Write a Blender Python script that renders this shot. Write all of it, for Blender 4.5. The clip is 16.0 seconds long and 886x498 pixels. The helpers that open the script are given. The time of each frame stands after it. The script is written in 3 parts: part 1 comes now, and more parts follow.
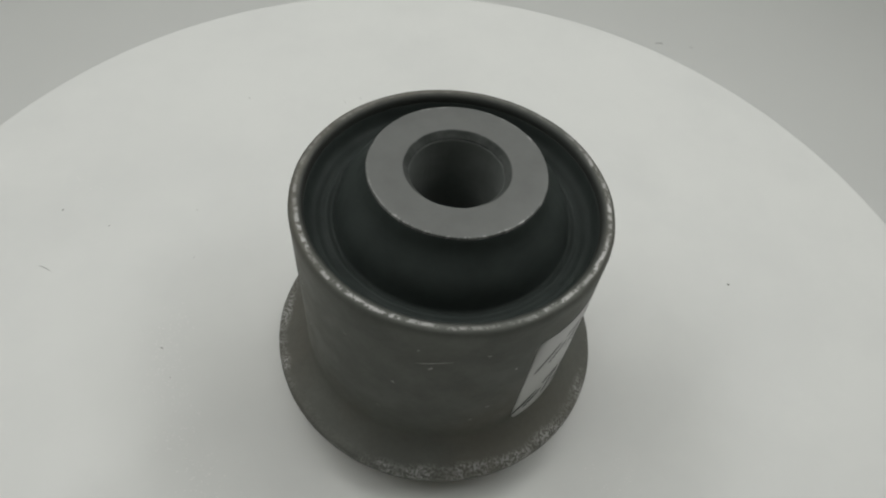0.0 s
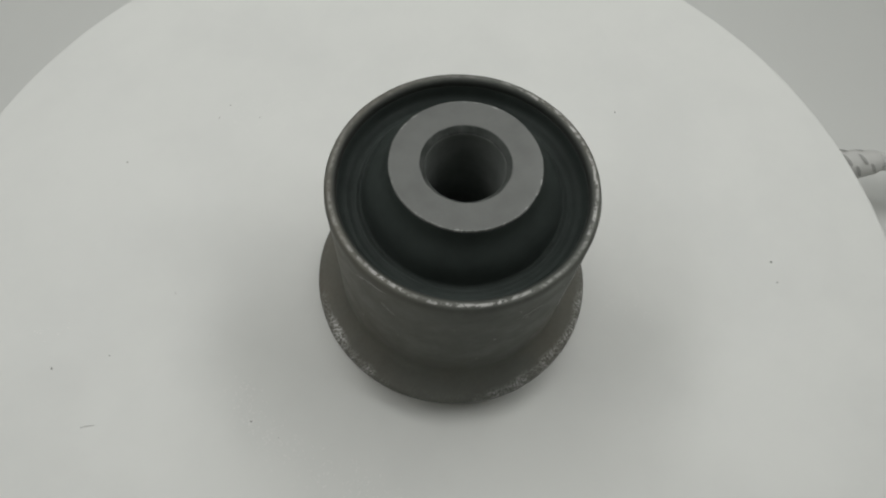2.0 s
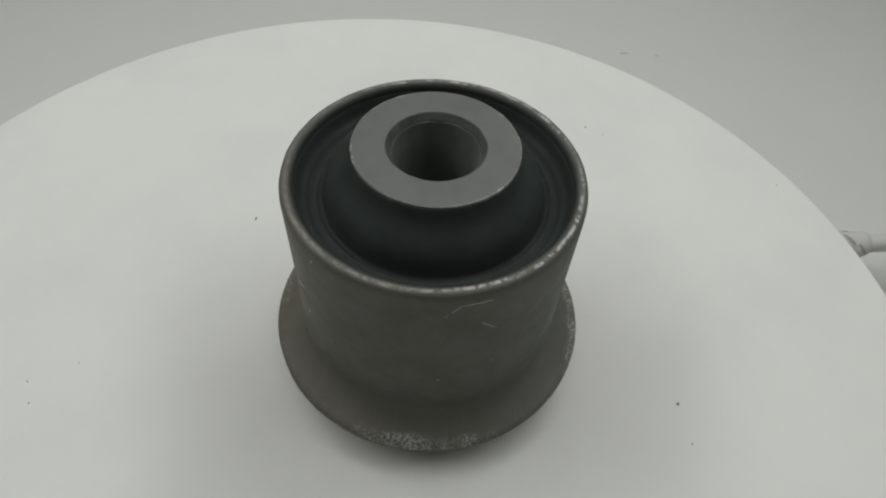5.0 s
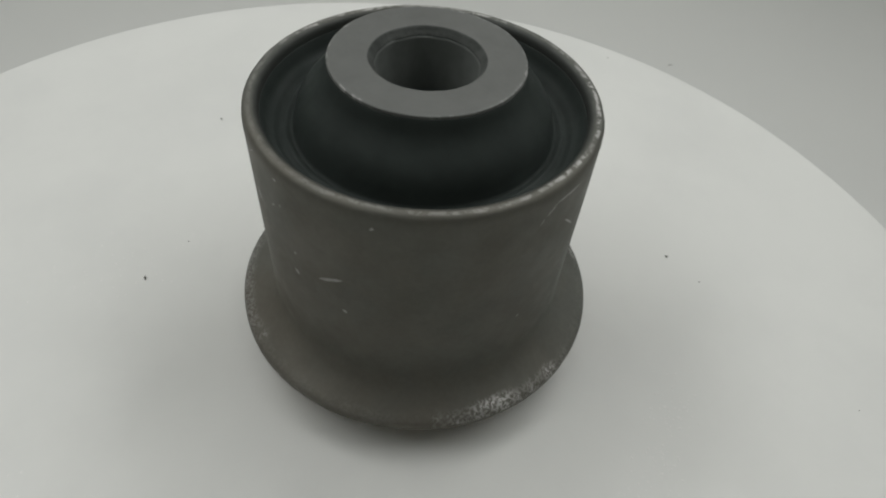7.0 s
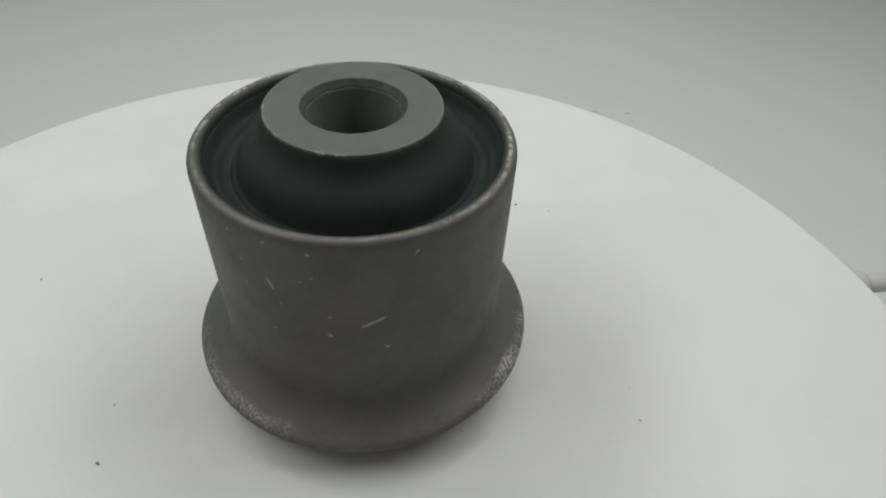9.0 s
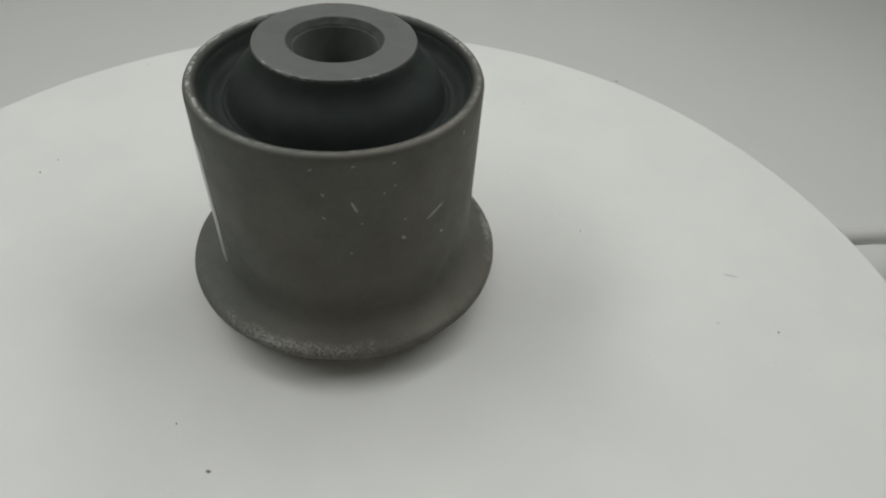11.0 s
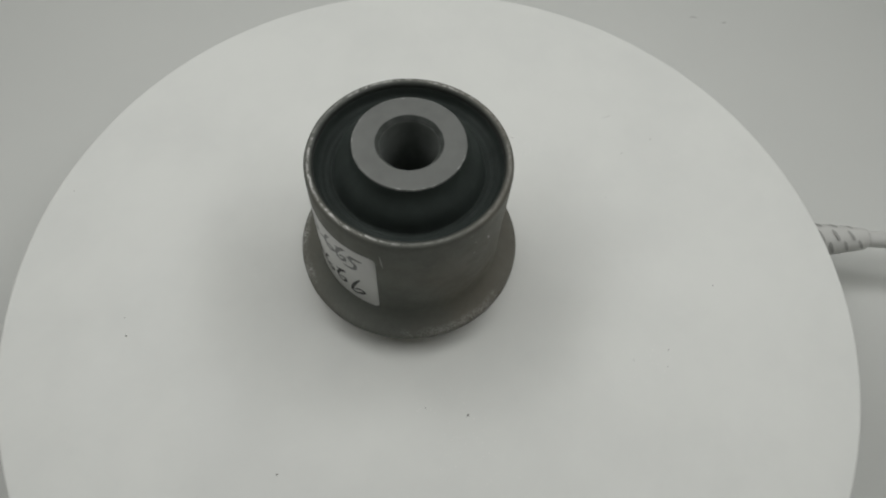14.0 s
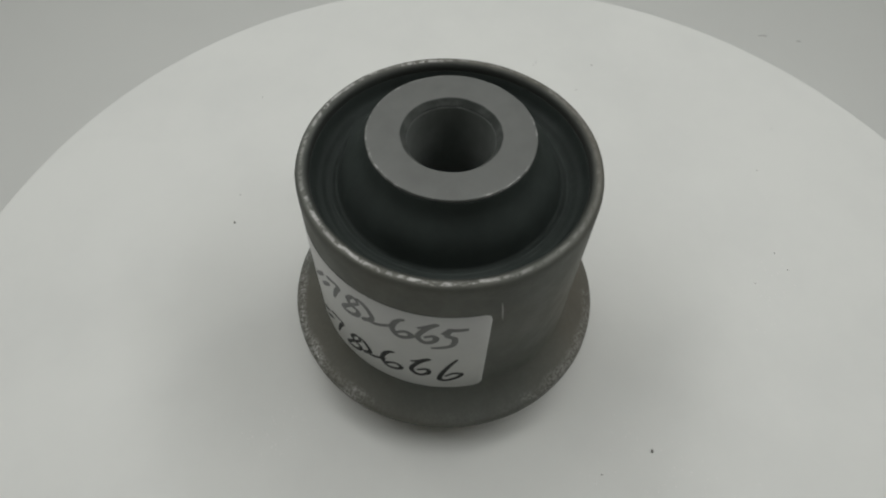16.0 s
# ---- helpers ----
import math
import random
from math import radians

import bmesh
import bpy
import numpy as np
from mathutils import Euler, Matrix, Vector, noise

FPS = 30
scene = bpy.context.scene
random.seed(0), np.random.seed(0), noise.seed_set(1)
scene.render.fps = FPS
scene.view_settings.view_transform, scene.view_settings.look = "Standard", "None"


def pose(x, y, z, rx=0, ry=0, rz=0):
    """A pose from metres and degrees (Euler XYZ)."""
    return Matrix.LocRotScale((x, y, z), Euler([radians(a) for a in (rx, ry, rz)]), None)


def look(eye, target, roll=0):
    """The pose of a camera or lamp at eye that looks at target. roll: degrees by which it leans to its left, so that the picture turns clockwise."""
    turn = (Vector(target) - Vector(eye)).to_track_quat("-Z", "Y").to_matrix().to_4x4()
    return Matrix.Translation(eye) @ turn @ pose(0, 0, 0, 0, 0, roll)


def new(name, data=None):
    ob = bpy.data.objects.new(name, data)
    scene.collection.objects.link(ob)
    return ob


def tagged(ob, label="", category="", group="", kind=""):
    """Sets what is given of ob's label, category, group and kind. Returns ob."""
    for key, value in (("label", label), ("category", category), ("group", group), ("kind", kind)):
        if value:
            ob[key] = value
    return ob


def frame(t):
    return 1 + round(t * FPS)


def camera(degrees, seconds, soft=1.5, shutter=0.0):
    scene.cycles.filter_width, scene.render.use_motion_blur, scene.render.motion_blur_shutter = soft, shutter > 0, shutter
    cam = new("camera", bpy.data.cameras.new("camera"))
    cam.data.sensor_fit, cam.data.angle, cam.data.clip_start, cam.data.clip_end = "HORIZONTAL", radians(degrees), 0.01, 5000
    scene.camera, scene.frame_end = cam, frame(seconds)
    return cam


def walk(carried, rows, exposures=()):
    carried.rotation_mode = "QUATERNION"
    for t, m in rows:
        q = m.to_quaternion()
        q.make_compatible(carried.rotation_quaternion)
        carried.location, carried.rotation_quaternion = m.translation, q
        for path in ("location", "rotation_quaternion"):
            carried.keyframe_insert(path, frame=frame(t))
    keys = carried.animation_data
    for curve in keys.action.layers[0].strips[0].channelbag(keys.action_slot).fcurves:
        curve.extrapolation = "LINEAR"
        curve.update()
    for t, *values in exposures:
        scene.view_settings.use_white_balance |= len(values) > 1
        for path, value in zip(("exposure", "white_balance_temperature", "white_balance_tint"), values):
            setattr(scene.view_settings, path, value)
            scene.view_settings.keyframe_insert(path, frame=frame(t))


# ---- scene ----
# Camera: a phone held over a small photo turntable
cam = camera(70.5, 16.0, soft=2.1)
walk(cam, [
    (0, pose(-0.0095, -0.0636, 0.0961, 37.68, -4.54, -2.89)),
    (0.3, pose(-0.0076, -0.0631, 0.0996, 35.11, -4.55, -2.98)),
    (0.5, pose(-0.0072, -0.0621, 0.1018, 33.29, -4.05, -2.63)),
    (0.7, pose(-0.0069, -0.0601, 0.1061, 32.22, -4.00, -2.70)),
    (1, pose(-0.0059, -0.0584, 0.1125, 30.11, -3.33, -3.11)),
    (1.3, pose(-0.0054, -0.0581, 0.1137, 28.68, -2.88, -2.89)),
    (1.5, pose(-0.0042, -0.0578, 0.1146, 28.03, -2.80, -3.05)),
    (2, pose(-0.0040, -0.0587, 0.1163, 26.45, -2.40, -3.09)),
    (2.5, pose(-0.0018, -0.0590, 0.1215, 25.11, -1.96, -3.66)),
    (3, pose(-0.0033, -0.0596, 0.1220, 25.80, -2.26, -4.07)),
    (3.2, pose(-0.0033, -0.0596, 0.1213, 26.46, -2.09, -3.84)),
    (3.5, pose(-0.0025, -0.0586, 0.1215, 27.37, -2.41, -3.76)),
    (3.8, pose(0.0005, -0.0582, 0.1118, 30.28, -2.32, -4.22)),
    (4, pose(0.0022, -0.0586, 0.1050, 32.06, -2.27, -4.42)),
    (4.2, pose(0.0023, -0.0595, 0.0992, 34.11, -2.33, -4.71)),
    (6.3, pose(0.0064, -0.0639, 0.0938, 41.48, -3.29, -4.07)),
    (6.5, pose(0.0040, -0.0629, 0.0910, 41.79, -3.43, -4.31)),
    (6.7, pose(0.0036, -0.0608, 0.0859, 41.51, -3.25, -3.62)),
    (6.9, pose(0.0048, -0.0570, 0.0808, 41.95, -3.63, -3.69)),
    (7, pose(0.0050, -0.0569, 0.0799, 41.80, -3.60, -3.61)),
    (7.2, pose(0.0050, -0.0555, 0.0803, 42.25, -4.07, -4.23)),
    (7.4, pose(0.0063, -0.0543, 0.0798, 42.99, -3.92, -5.57)),
    (7.5, pose(0.0061, -0.0544, 0.0793, 42.78, -3.95, -5.88)),
    (7.8, pose(0.0051, -0.0555, 0.0780, 43.36, -3.51, -6.13)),
    (8, pose(0.0037, -0.0575, 0.0792, 43.95, -3.67, -6.02)),
    (8.2, pose(0.0041, -0.0582, 0.0794, 44.04, -3.37, -5.98)),
    (8.5, pose(0.0054, -0.0587, 0.0795, 45.90, -3.01, -6.26)),
    (8.7, pose(0.0064, -0.0592, 0.0826, 46.50, -2.64, -6.72)),
    (10.8, pose(0.0000, -0.0666, 0.0812, 48.39, -2.65, -9.45)),
    (11, pose(0.0002, -0.0698, 0.0828, 45.21, -3.38, -8.51)),
    (11.1, pose(0.0008, -0.0713, 0.0872, 44.03, -3.28, -7.99)),
    (11.2, pose(0.0006, -0.0737, 0.0922, 43.60, -3.37, -7.01)),
    (11.3, pose(0.0015, -0.0760, 0.0968, 43.04, -3.11, -6.71)),
    (11.5, pose(0.0037, -0.0794, 0.1033, 41.98, -2.74, -6.44)),
    (11.7, pose(0.0050, -0.0808, 0.1073, 41.45, -2.63, -5.60)),
    (12, pose(0.0070, -0.0849, 0.1123, 40.34, -1.75, -4.30)),
    (12.3, pose(0.0068, -0.0849, 0.1145, 39.74, -0.79, -2.92)),
    (12.5, pose(0.0064, -0.0849, 0.1143, 38.96, -0.60, -1.80)),
    (12.7, pose(0.0049, -0.0818, 0.1142, 36.49, -1.02, -0.44)),
    (13, pose(0.0030, -0.0756, 0.1156, 33.70, -1.57, 1.28)),
    (13.2, pose(0.0026, -0.0734, 0.1182, 32.14, -1.81, 1.46)),
    (13.5, pose(0.0009, -0.0701, 0.1242, 31.09, -1.83, 2.46)),
    (13.7, pose(-0.0011, -0.0682, 0.1305, 30.59, -1.82, 3.19)),
    (14, pose(-0.0018, -0.0671, 0.1374, 28.42, -2.52, 3.10)),
    (14.2, pose(-0.0015, -0.0684, 0.1409, 28.78, -2.39, 3.42)),
    (14.5, pose(-0.0009, -0.0690, 0.1429, 28.70, -2.32, 3.73)),
    (14.8, pose(-0.0050, -0.0660, 0.1375, 30.22, -2.10, 3.17)),
    (15, pose(-0.0075, -0.0625, 0.1309, 30.86, -2.22, 2.65)),
    (15.1, pose(-0.0075, -0.0611, 0.1284, 31.59, -1.85, 2.89)),
    (15.3, pose(-0.0079, -0.0583, 0.1209, 32.21, -2.22, 3.53)),
    (15.5, pose(-0.0080, -0.0576, 0.1127, 32.77, -1.92, 3.28)),
    (16, pose(-0.0085, -0.0560, 0.1002, 34.45, -1.32, 4.19)),
], exposures=[(0, -0.18), (1, -0.22), (2, -0.23), (4, -0.26), (6.5, -0.17), (7, -0.20), (7.5, -0.14), (8.5, -0.06), (11, -0.16), (11.5, -0.25), (12.5, -0.31), (14.5, -0.28), (16, -0.29)])

TURN = 16.777          # degrees per second of the platter
MM = 0.001
FLOOR = -0.052
BUSH = (-0.0008, -0.0103)

# ---- light: a white photo box lit by a soft panel overhead, set towards the back
world = bpy.data.worlds.new("world")
scene.world = world
world.use_nodes = True
world.node_tree.nodes["Background"].inputs[0].default_value = (0.8, 0.85, 0.9, 1)
world.node_tree.nodes["Background"].inputs[1].default_value = 0.05


def soft_panel(name, place, target, wide, deep, watts, colour):
    data = bpy.data.lights.new(name, "AREA")
    data.shape, data.size, data.size_y, data.energy, data.color = "RECTANGLE", wide, deep, watts, colour
    ob = new(name, data)
    ob.matrix_world = look(place, target)
    return ob


for side in (-1, 1):
    soft_panel("panel_light", (0.195 * side, 0.06, 0.315), (0, 0.0, 0), 0.30, 0.09, 0.45, (1.0, 1.0, 0.995))
soft_panel("panel_light", (0.0, 0.19, 0.37), (0, 0.03, 0), 0.40, 0.10, 0.32, (1.0, 1.0, 0.995))


# ---- materials
class Nodes:
    """A short hand for building one node material."""

    def __init__(self, name, rough=0.5, metal=0.0, spec=0.5):
        self.mat = bpy.data.materials.new(name)
        self.mat.use_nodes = True
        self.tree = self.mat.node_tree
        self.shader = self.tree.nodes["Principled BSDF"]
        self.shader.inputs["Roughness"].default_value = rough
        self.shader.inputs["Metallic"].default_value = metal
        self.shader.inputs["Specular IOR Level"].default_value = spec
        self.coord = self.tree.nodes.new("ShaderNodeTexCoord").outputs["Object"]

    def put(self, value, socket):
        if hasattr(value, "is_linked"):
            self.tree.links.new(value, socket)
        else:
            socket.default_value = value

    def noise(self, scale, detail=4.0, rough=0.6, where=None):
        n = self.tree.nodes.new("ShaderNodeTexNoise")
        self.put(self.coord if where is None else where, n.inputs["Vector"])
        n.inputs["Scale"].default_value, n.inputs["Detail"].default_value = scale, detail
        n.inputs["Roughness"].default_value = rough
        return n.outputs["Fac"]

    def voronoi(self, scale):
        n = self.tree.nodes.new("ShaderNodeTexVoronoi")
        self.put(self.coord, n.inputs["Vector"])
        n.inputs["Scale"].default_value = scale
        return n.outputs["Distance"]

    def scaled(self, x, y, z):
        n = self.tree.nodes.new("ShaderNodeMapping")
        self.put(self.coord, n.inputs["Vector"])
        n.inputs["Scale"].default_value = (x, y, z)
        return n.outputs["Vector"]

    def ramp(self, fac, a, b, low=0.0, high=1.0):
        n = self.tree.nodes.new("ShaderNodeMapRange")
        n.interpolation_type = "SMOOTHSTEP"
        self.put(fac, n.inputs["Value"])
        for key, v in (("From Min", a), ("From Max", b), ("To Min", low), ("To Max", high)):
            n.inputs[key].default_value = v
        return n.outputs["Result"]

    def math(self, op, a, b=0.0):
        n = self.tree.nodes.new("ShaderNodeMath")
        n.operation = op
        self.put(a, n.inputs[0])
        self.put(b, n.inputs[1])
        return n.outputs[0]

    def mix(self, fac, a, b):
        n = self.tree.nodes.new("ShaderNodeMix")
        n.data_type = "RGBA"
        self.put(fac, n.inputs["Factor"])
        for value, socket in ((a, n.inputs[6]), (b, n.inputs[7])):
            self.put((*value, 1) if isinstance(value, tuple) else value, socket)
        return n.outputs[2]

    def split(self):
        n = self.tree.nodes.new("ShaderNodeSeparateXYZ")
        self.put(self.coord, n.inputs[0])
        return n.outputs

    def colour(self, value):
        self.put((*value, 1) if isinstance(value, tuple) else value, self.shader.inputs["Base Color"])

    def bump(self, height, strength, depth):
        n = self.tree.nodes.new("ShaderNodeBump")
        n.inputs["Strength"].default_value, n.inputs["Distance"].default_value = strength, depth
        self.put(height, n.inputs["Height"])
        self.tree.links.new(n.outputs["Normal"], self.shader.inputs["Normal"])


def make_sheet_white():
    n = Nodes("sheet_white", rough=0.7, spec=0.25)
    n.colour(n.mix(n.noise(9), (0.67, 0.68, 0.655), (0.72, 0.73, 0.70)))
    n.bump(n.noise(900, 3), 0.15, 0.0002)
    return n.mat


def make_front_grey():
    n = Nodes("front_grey", rough=0.8, spec=0.2)
    n.colour(n.mix(n.noise(5), (0.24, 0.24, 0.235), (0.30, 0.30, 0.29)))
    n.bump(n.noise(400, 3), 0.15, 0.0004)
    return n.mat


def make_platter_white():
    n = Nodes("platter_white", rough=0.5, spec=0.35)
    blotch = n.noise(25, 5)
    n.colour(n.mix(n.ramp(blotch, 0.35, 0.7), (0.80, 0.81, 0.775), (0.755, 0.765, 0.735)))
    n.put(n.ramp(n.noise(60, 4), 0.3, 0.7, 0.42, 0.6), n.shader.inputs["Roughness"])
    n.bump(n.noise(2500, 3), 0.12, 0.00008)
    return n.mat


def make_plastic_white(name="plastic_white", tone=0.72):
    n = Nodes(name, rough=0.45)
    n.colour(n.mix(n.noise(120, 4), (tone, tone, tone * 0.96), (tone * 0.92, tone * 0.92, tone * 0.88)))
    n.bump(n.noise(1500, 3), 0.1, 0.0001)
    return n.mat


def make_shell_steel():
    """Grey phosphated steel with rubbed flecks on the rim and painted glints on the rubbed flange."""
    n = Nodes("shell_steel", rough=0.6, metal=0.4, spec=0.35)
    x, y, z = n.split()
    radius = n.math("SQRT", n.math("ADD", n.math("MULTIPLY", x, x), n.math("MULTIPLY", y, y)))
    cloud = n.mix(n.ramp(n.noise(90, 5), 0.3, 0.7), (0.122, 0.127, 0.112), (0.142, 0.148, 0.131))
    cloud = n.mix(n.ramp(n.noise(30, 4), 0.44, 0.70, 0.0, 0.6), cloud, (0.148, 0.137, 0.110))
    # browner tone towards one side of the shell, broken up by noise
    brown_side = n.math("ADD", n.math("MULTIPLY", x, -0.74), n.math("MULTIPLY", y, 0.67))
    brown_side = n.math("MULTIPLY", n.ramp(brown_side, -0.004, 0.016), n.ramp(n.noise(70, 4), 0.32, 0.62, 0.45, 1.0))
    cloud = n.mix(n.math("MULTIPLY", brown_side, 0.5), cloud, (0.144, 0.127, 0.100))
    fine = n.mix(n.ramp(n.noise(1400, 3), 0.3, 0.75), (0.0, 0.0, 0.0), (0.01, 0.01, 0.0095))
    add = n.tree.nodes.new("ShaderNodeMix")
    add.data_type, add.blend_type = "RGBA", "ADD"
    add.inputs["Factor"].default_value = 1
    n.put(cloud, add.inputs[6])
    n.put(fine, add.inputs[7])
    # rubbed rim: a narrow broken line on the crown of the edge
    place = n.math("ADD", radius, n.math("MULTIPLY", n.math("SUBTRACT", n.noise(170, 3), 0.5), 0.0010))
    rim = n.math("MULTIPLY", n.ramp(place, 0.0193, 0.0196), n.ramp(place, 0.0198, 0.02005, 1.0, 0.0))
    rim = n.math("MULTIPLY", rim, n.ramp(z, 0.0378, 0.0382))
    flecks = n.math("MULTIPLY", n.ramp(n.noise(800, 5, 0.8), 0.45, 0.55), n.ramp(n.noise(130, 3), 0.34, 0.56, 0.25, 1.0))
    rim = n.math("MULTIPLY", rim, flecks)
    facing = n.math("ADD", n.math("MULTIPLY", x, 0.21), n.math("MULTIPLY", y, -0.98))
    rim = n.math("MULTIPLY", rim, n.ramp(facing, -0.014, 0.004, 0.22, 1.0))
    # bare sandy metal on three stretches of the flange edge, light glints painted in
    turn = n.math("MULTIPLY", n.math("ARCTAN2", y, x), 57.2958)
    turn = n.math("ADD", turn, n.ramp(n.noise(200, 3), 0.3, 0.7, -8.0, 8.0))
    side = n.ramp(n.math("ABSOLUTE", turn), 150.0, 168.0, 0.06, 1.0)
    for middle, half, much in ((-72.0, 50.0, 0.8), (63.0, 26.0, 0.35)):
        off = n.math("ABSOLUTE", n.math("SUBTRACT", turn, middle))
        side = n.math("MAXIMUM", side, n.ramp(off, half * 0.7, half * 1.1, much, 0.0))
    worn_glint = n.math("ADD", radius, n.math("MULTIPLY", n.math("SUBTRACT", n.noise(150, 2), 0.5), 0.0022))
    worn_glint = n.math("MULTIPLY", n.ramp(worn_glint, 0.0234, 0.0246), n.ramp(z, 0.0060, 0.0064))
    worn_glint = n.math("MULTIPLY", n.math("MULTIPLY", worn_glint, side), n.ramp(n.noise(170, 3), 0.36, 0.56, 0.25, 1.0))
    grit = n.noise(2600, 3, 0.65)
    worn_glint = n.math("MULTIPLY", worn_glint, n.ramp(grit, 0.44, 0.56))
    # thin film of black rubber left on the inner half of the rim
    film = n.math("ADD", radius, n.math("MULTIPLY", n.noise(500, 4), 0.0006))
    film = n.math("MULTIPLY", n.ramp(film, 0.0192, 0.0200, 1.0, 0.0), n.ramp(z, 0.0360, 0.0365))
    coat = n.mix(n.math("MULTIPLY", film, 0.8), add.outputs[2], (0.045, 0.05, 0.047))
    coat = n.mix(worn_glint, coat, (0.50, 0.495, 0.475))
    n.colour(n.mix(n.math("MULTIPLY", rim, 0.9), coat, (0.56, 0.555, 0.535)))
    n.put(n.math("SUBTRACT", n.ramp(n.noise(200, 4), 0.3, 0.7, 0.52, 0.7), n.math("MULTIPLY", worn_glint, 0.36)), n.shader.inputs["Roughness"])
    n.put(n.math("ADD", n.math("MULTIPLY", worn_glint, 0.35), 0.4), n.shader.inputs["Metallic"])
    relief = n.math("ADD", n.noise(1200, 4), n.math("MULTIPLY", n.noise(180, 3), 0.8))
    relief = n.math("ADD", relief, n.math("MULTIPLY", n.math("MULTIPLY", worn_glint, grit), 9.0))
    n.bump(relief, 0.15, 0.0001)
    return n.mat


def make_sleeve_steel():
    n = Nodes("sleeve_steel", rough=0.5, metal=0.3, spec=0.4)
    x, y, z = n.split()
    radius = n.math("SQRT", n.math("ADD", n.math("MULTIPLY", x, x), n.math("MULTIPLY", y, y)))
    edge = n.ramp(n.math("ADD", radius, n.math("MULTIPLY", n.math("SUBTRACT", n.noise(300, 3), 0.5), 0.0006)), 0.01066, 0.01090)
    edge = n.math("MULTIPLY", edge, n.ramp(z, 0.0425, 0.0428))
    edge = n.math("MULTIPLY", edge, n.math("MULTIPLY", n.ramp(n.noise(1200, 4, 0.75), 0.47, 0.6), n.ramp(n.noise(170, 3), 0.40, 0.55)))
    face = n.mix(n.ramp(n.noise(160, 5), 0.3, 0.7), (0.140, 0.145, 0.137), (0.160, 0.166, 0.157))
    n.colour(n.mix(n.math("MULTIPLY", edge, 0.65), face, (0.5, 0.5, 0.48)))
    n.put(n.ramp(n.noise(400, 4), 0.3, 0.7, 0.45, 0.6), n.shader.inputs["Roughness"])
    n.bump(n.noise(2200, 4), 0.25, 0.00008)
    return n.mat


def make_bore_steel():
    n = Nodes("bore_steel", rough=0.6, metal=0.1, spec=0.3)
    # paler than the sleeve, so the colour lifts the shade deep in the hole
    n.colour(n.mix(n.ramp(n.noise(260, 4), 0.3, 0.7), (0.155, 0.168, 0.158), (0.19, 0.205, 0.193)))
    n.bump(n.noise(1500, 4), 0.3, 0.0001)
    return n.mat


def make_chamfer():
    n = Nodes("chamfer_dark", rough=0.7, metal=0.1, spec=0.25)
    n.colour(n.mix(n.ramp(n.noise(420, 4), 0.35, 0.7), (0.062, 0.068, 0.063), (0.10, 0.107, 0.10)))
    n.bump(n.noise(900, 4), 0.5, 0.0002)
    return n.mat


def make_bright_steel():
    n = Nodes("bright_steel", rough=0.4, metal=0.6)
    n.colour(n.mix(n.noise(1800, 3), (0.22, 0.22, 0.205), (0.40, 0.39, 0.37)))
    return n.mat


def make_rubber():
    n = Nodes("black_rubber", rough=0.75, spec=0.2)
    n.colour(n.mix(n.ramp(n.noise(150, 4), 0.3, 0.7), (0.0290, 0.0362, 0.0330), (0.0380, 0.0465, 0.0428)))
    n.put(n.ramp(n.noise(220, 4), 0.3, 0.7, 0.6, 0.8), n.shader.inputs["Roughness"])
    n.bump(n.noise(800, 4), 0.2, 0.0001)
    return n.mat


def make_brown_rubber():
    n = Nodes("brown_rubber", rough=0.6, spec=0.3)
    # saturated brown, put in to warm the contact shadow below the flange
    n.colour(n.mix(n.noise(200, 4), (0.15, 0.085, 0.045), (0.21, 0.125, 0.07)))
    n.bump(n.noise(900, 4), 0.2, 0.0001)
    return n.mat


def make_paper():
    n = Nodes("sticker_paper", rough=0.6, spec=0.3)
    n.colour(n.mix(n.noise(300, 4), (0.62, 0.62, 0.60), (0.70, 0.70, 0.675)))
    n.bump(n.noise(1500, 3), 0.15, 0.00005)
    return n.mat


def make_ink(name, tone):
    n = Nodes(name, rough=0.55, spec=0.3)
    n.colour(n.mix(n.noise(1200, 3), (tone, tone, tone), (tone * 1.5, tone * 1.5, tone * 1.45)))
    return n.mat


def make_dark():
    n = Nodes("dark_grit", rough=0.7)
    n.colour(n.mix(n.noise(3000, 2), (0.17, 0.165, 0.145), (0.27, 0.26, 0.235)))
    return n.mat


def make_flake():
    n = Nodes("residue_white", rough=0.3)
    n.colour(n.mix(n.noise(800, 2), (0.82, 0.82, 0.79), (0.88, 0.88, 0.85)))
    return n.mat


FRONT_GREY = make_front_grey()
SHEET, PLATTER, PLASTIC = make_sheet_white(), make_platter_white(), make_plastic_white()
CABLE = make_plastic_white("cable_white", 0.66)
SHELL, SLEEVE, BRIGHT = make_shell_steel(), make_sleeve_steel(), make_bright_steel()
BORE, CHAMFER = make_bore_steel(), make_chamfer()
RUBBER, BROWN, PAPER = make_rubber(), make_brown_rubber(), make_paper()
INK_GREY, INK_BLACK = make_ink("marker_grey", 0.17), make_ink("marker_black", 0.02)
DARK, FLAKE = make_dark(), make_flake()
LINT = make_ink("lint_grey", 0.34)


# ---- builders
def part(name, bm, material, parent=None, label="", smooth=True):
    mesh = bpy.data.meshes.new(name)
    bm.normal_update()
    bm.to_mesh(mesh)
    bm.free()
    mesh.materials.append(material)
    if smooth:
        mesh.shade_smooth()
    ob = new(name, mesh)
    if parent:
        ob.parent = parent
    return tagged(ob, label)


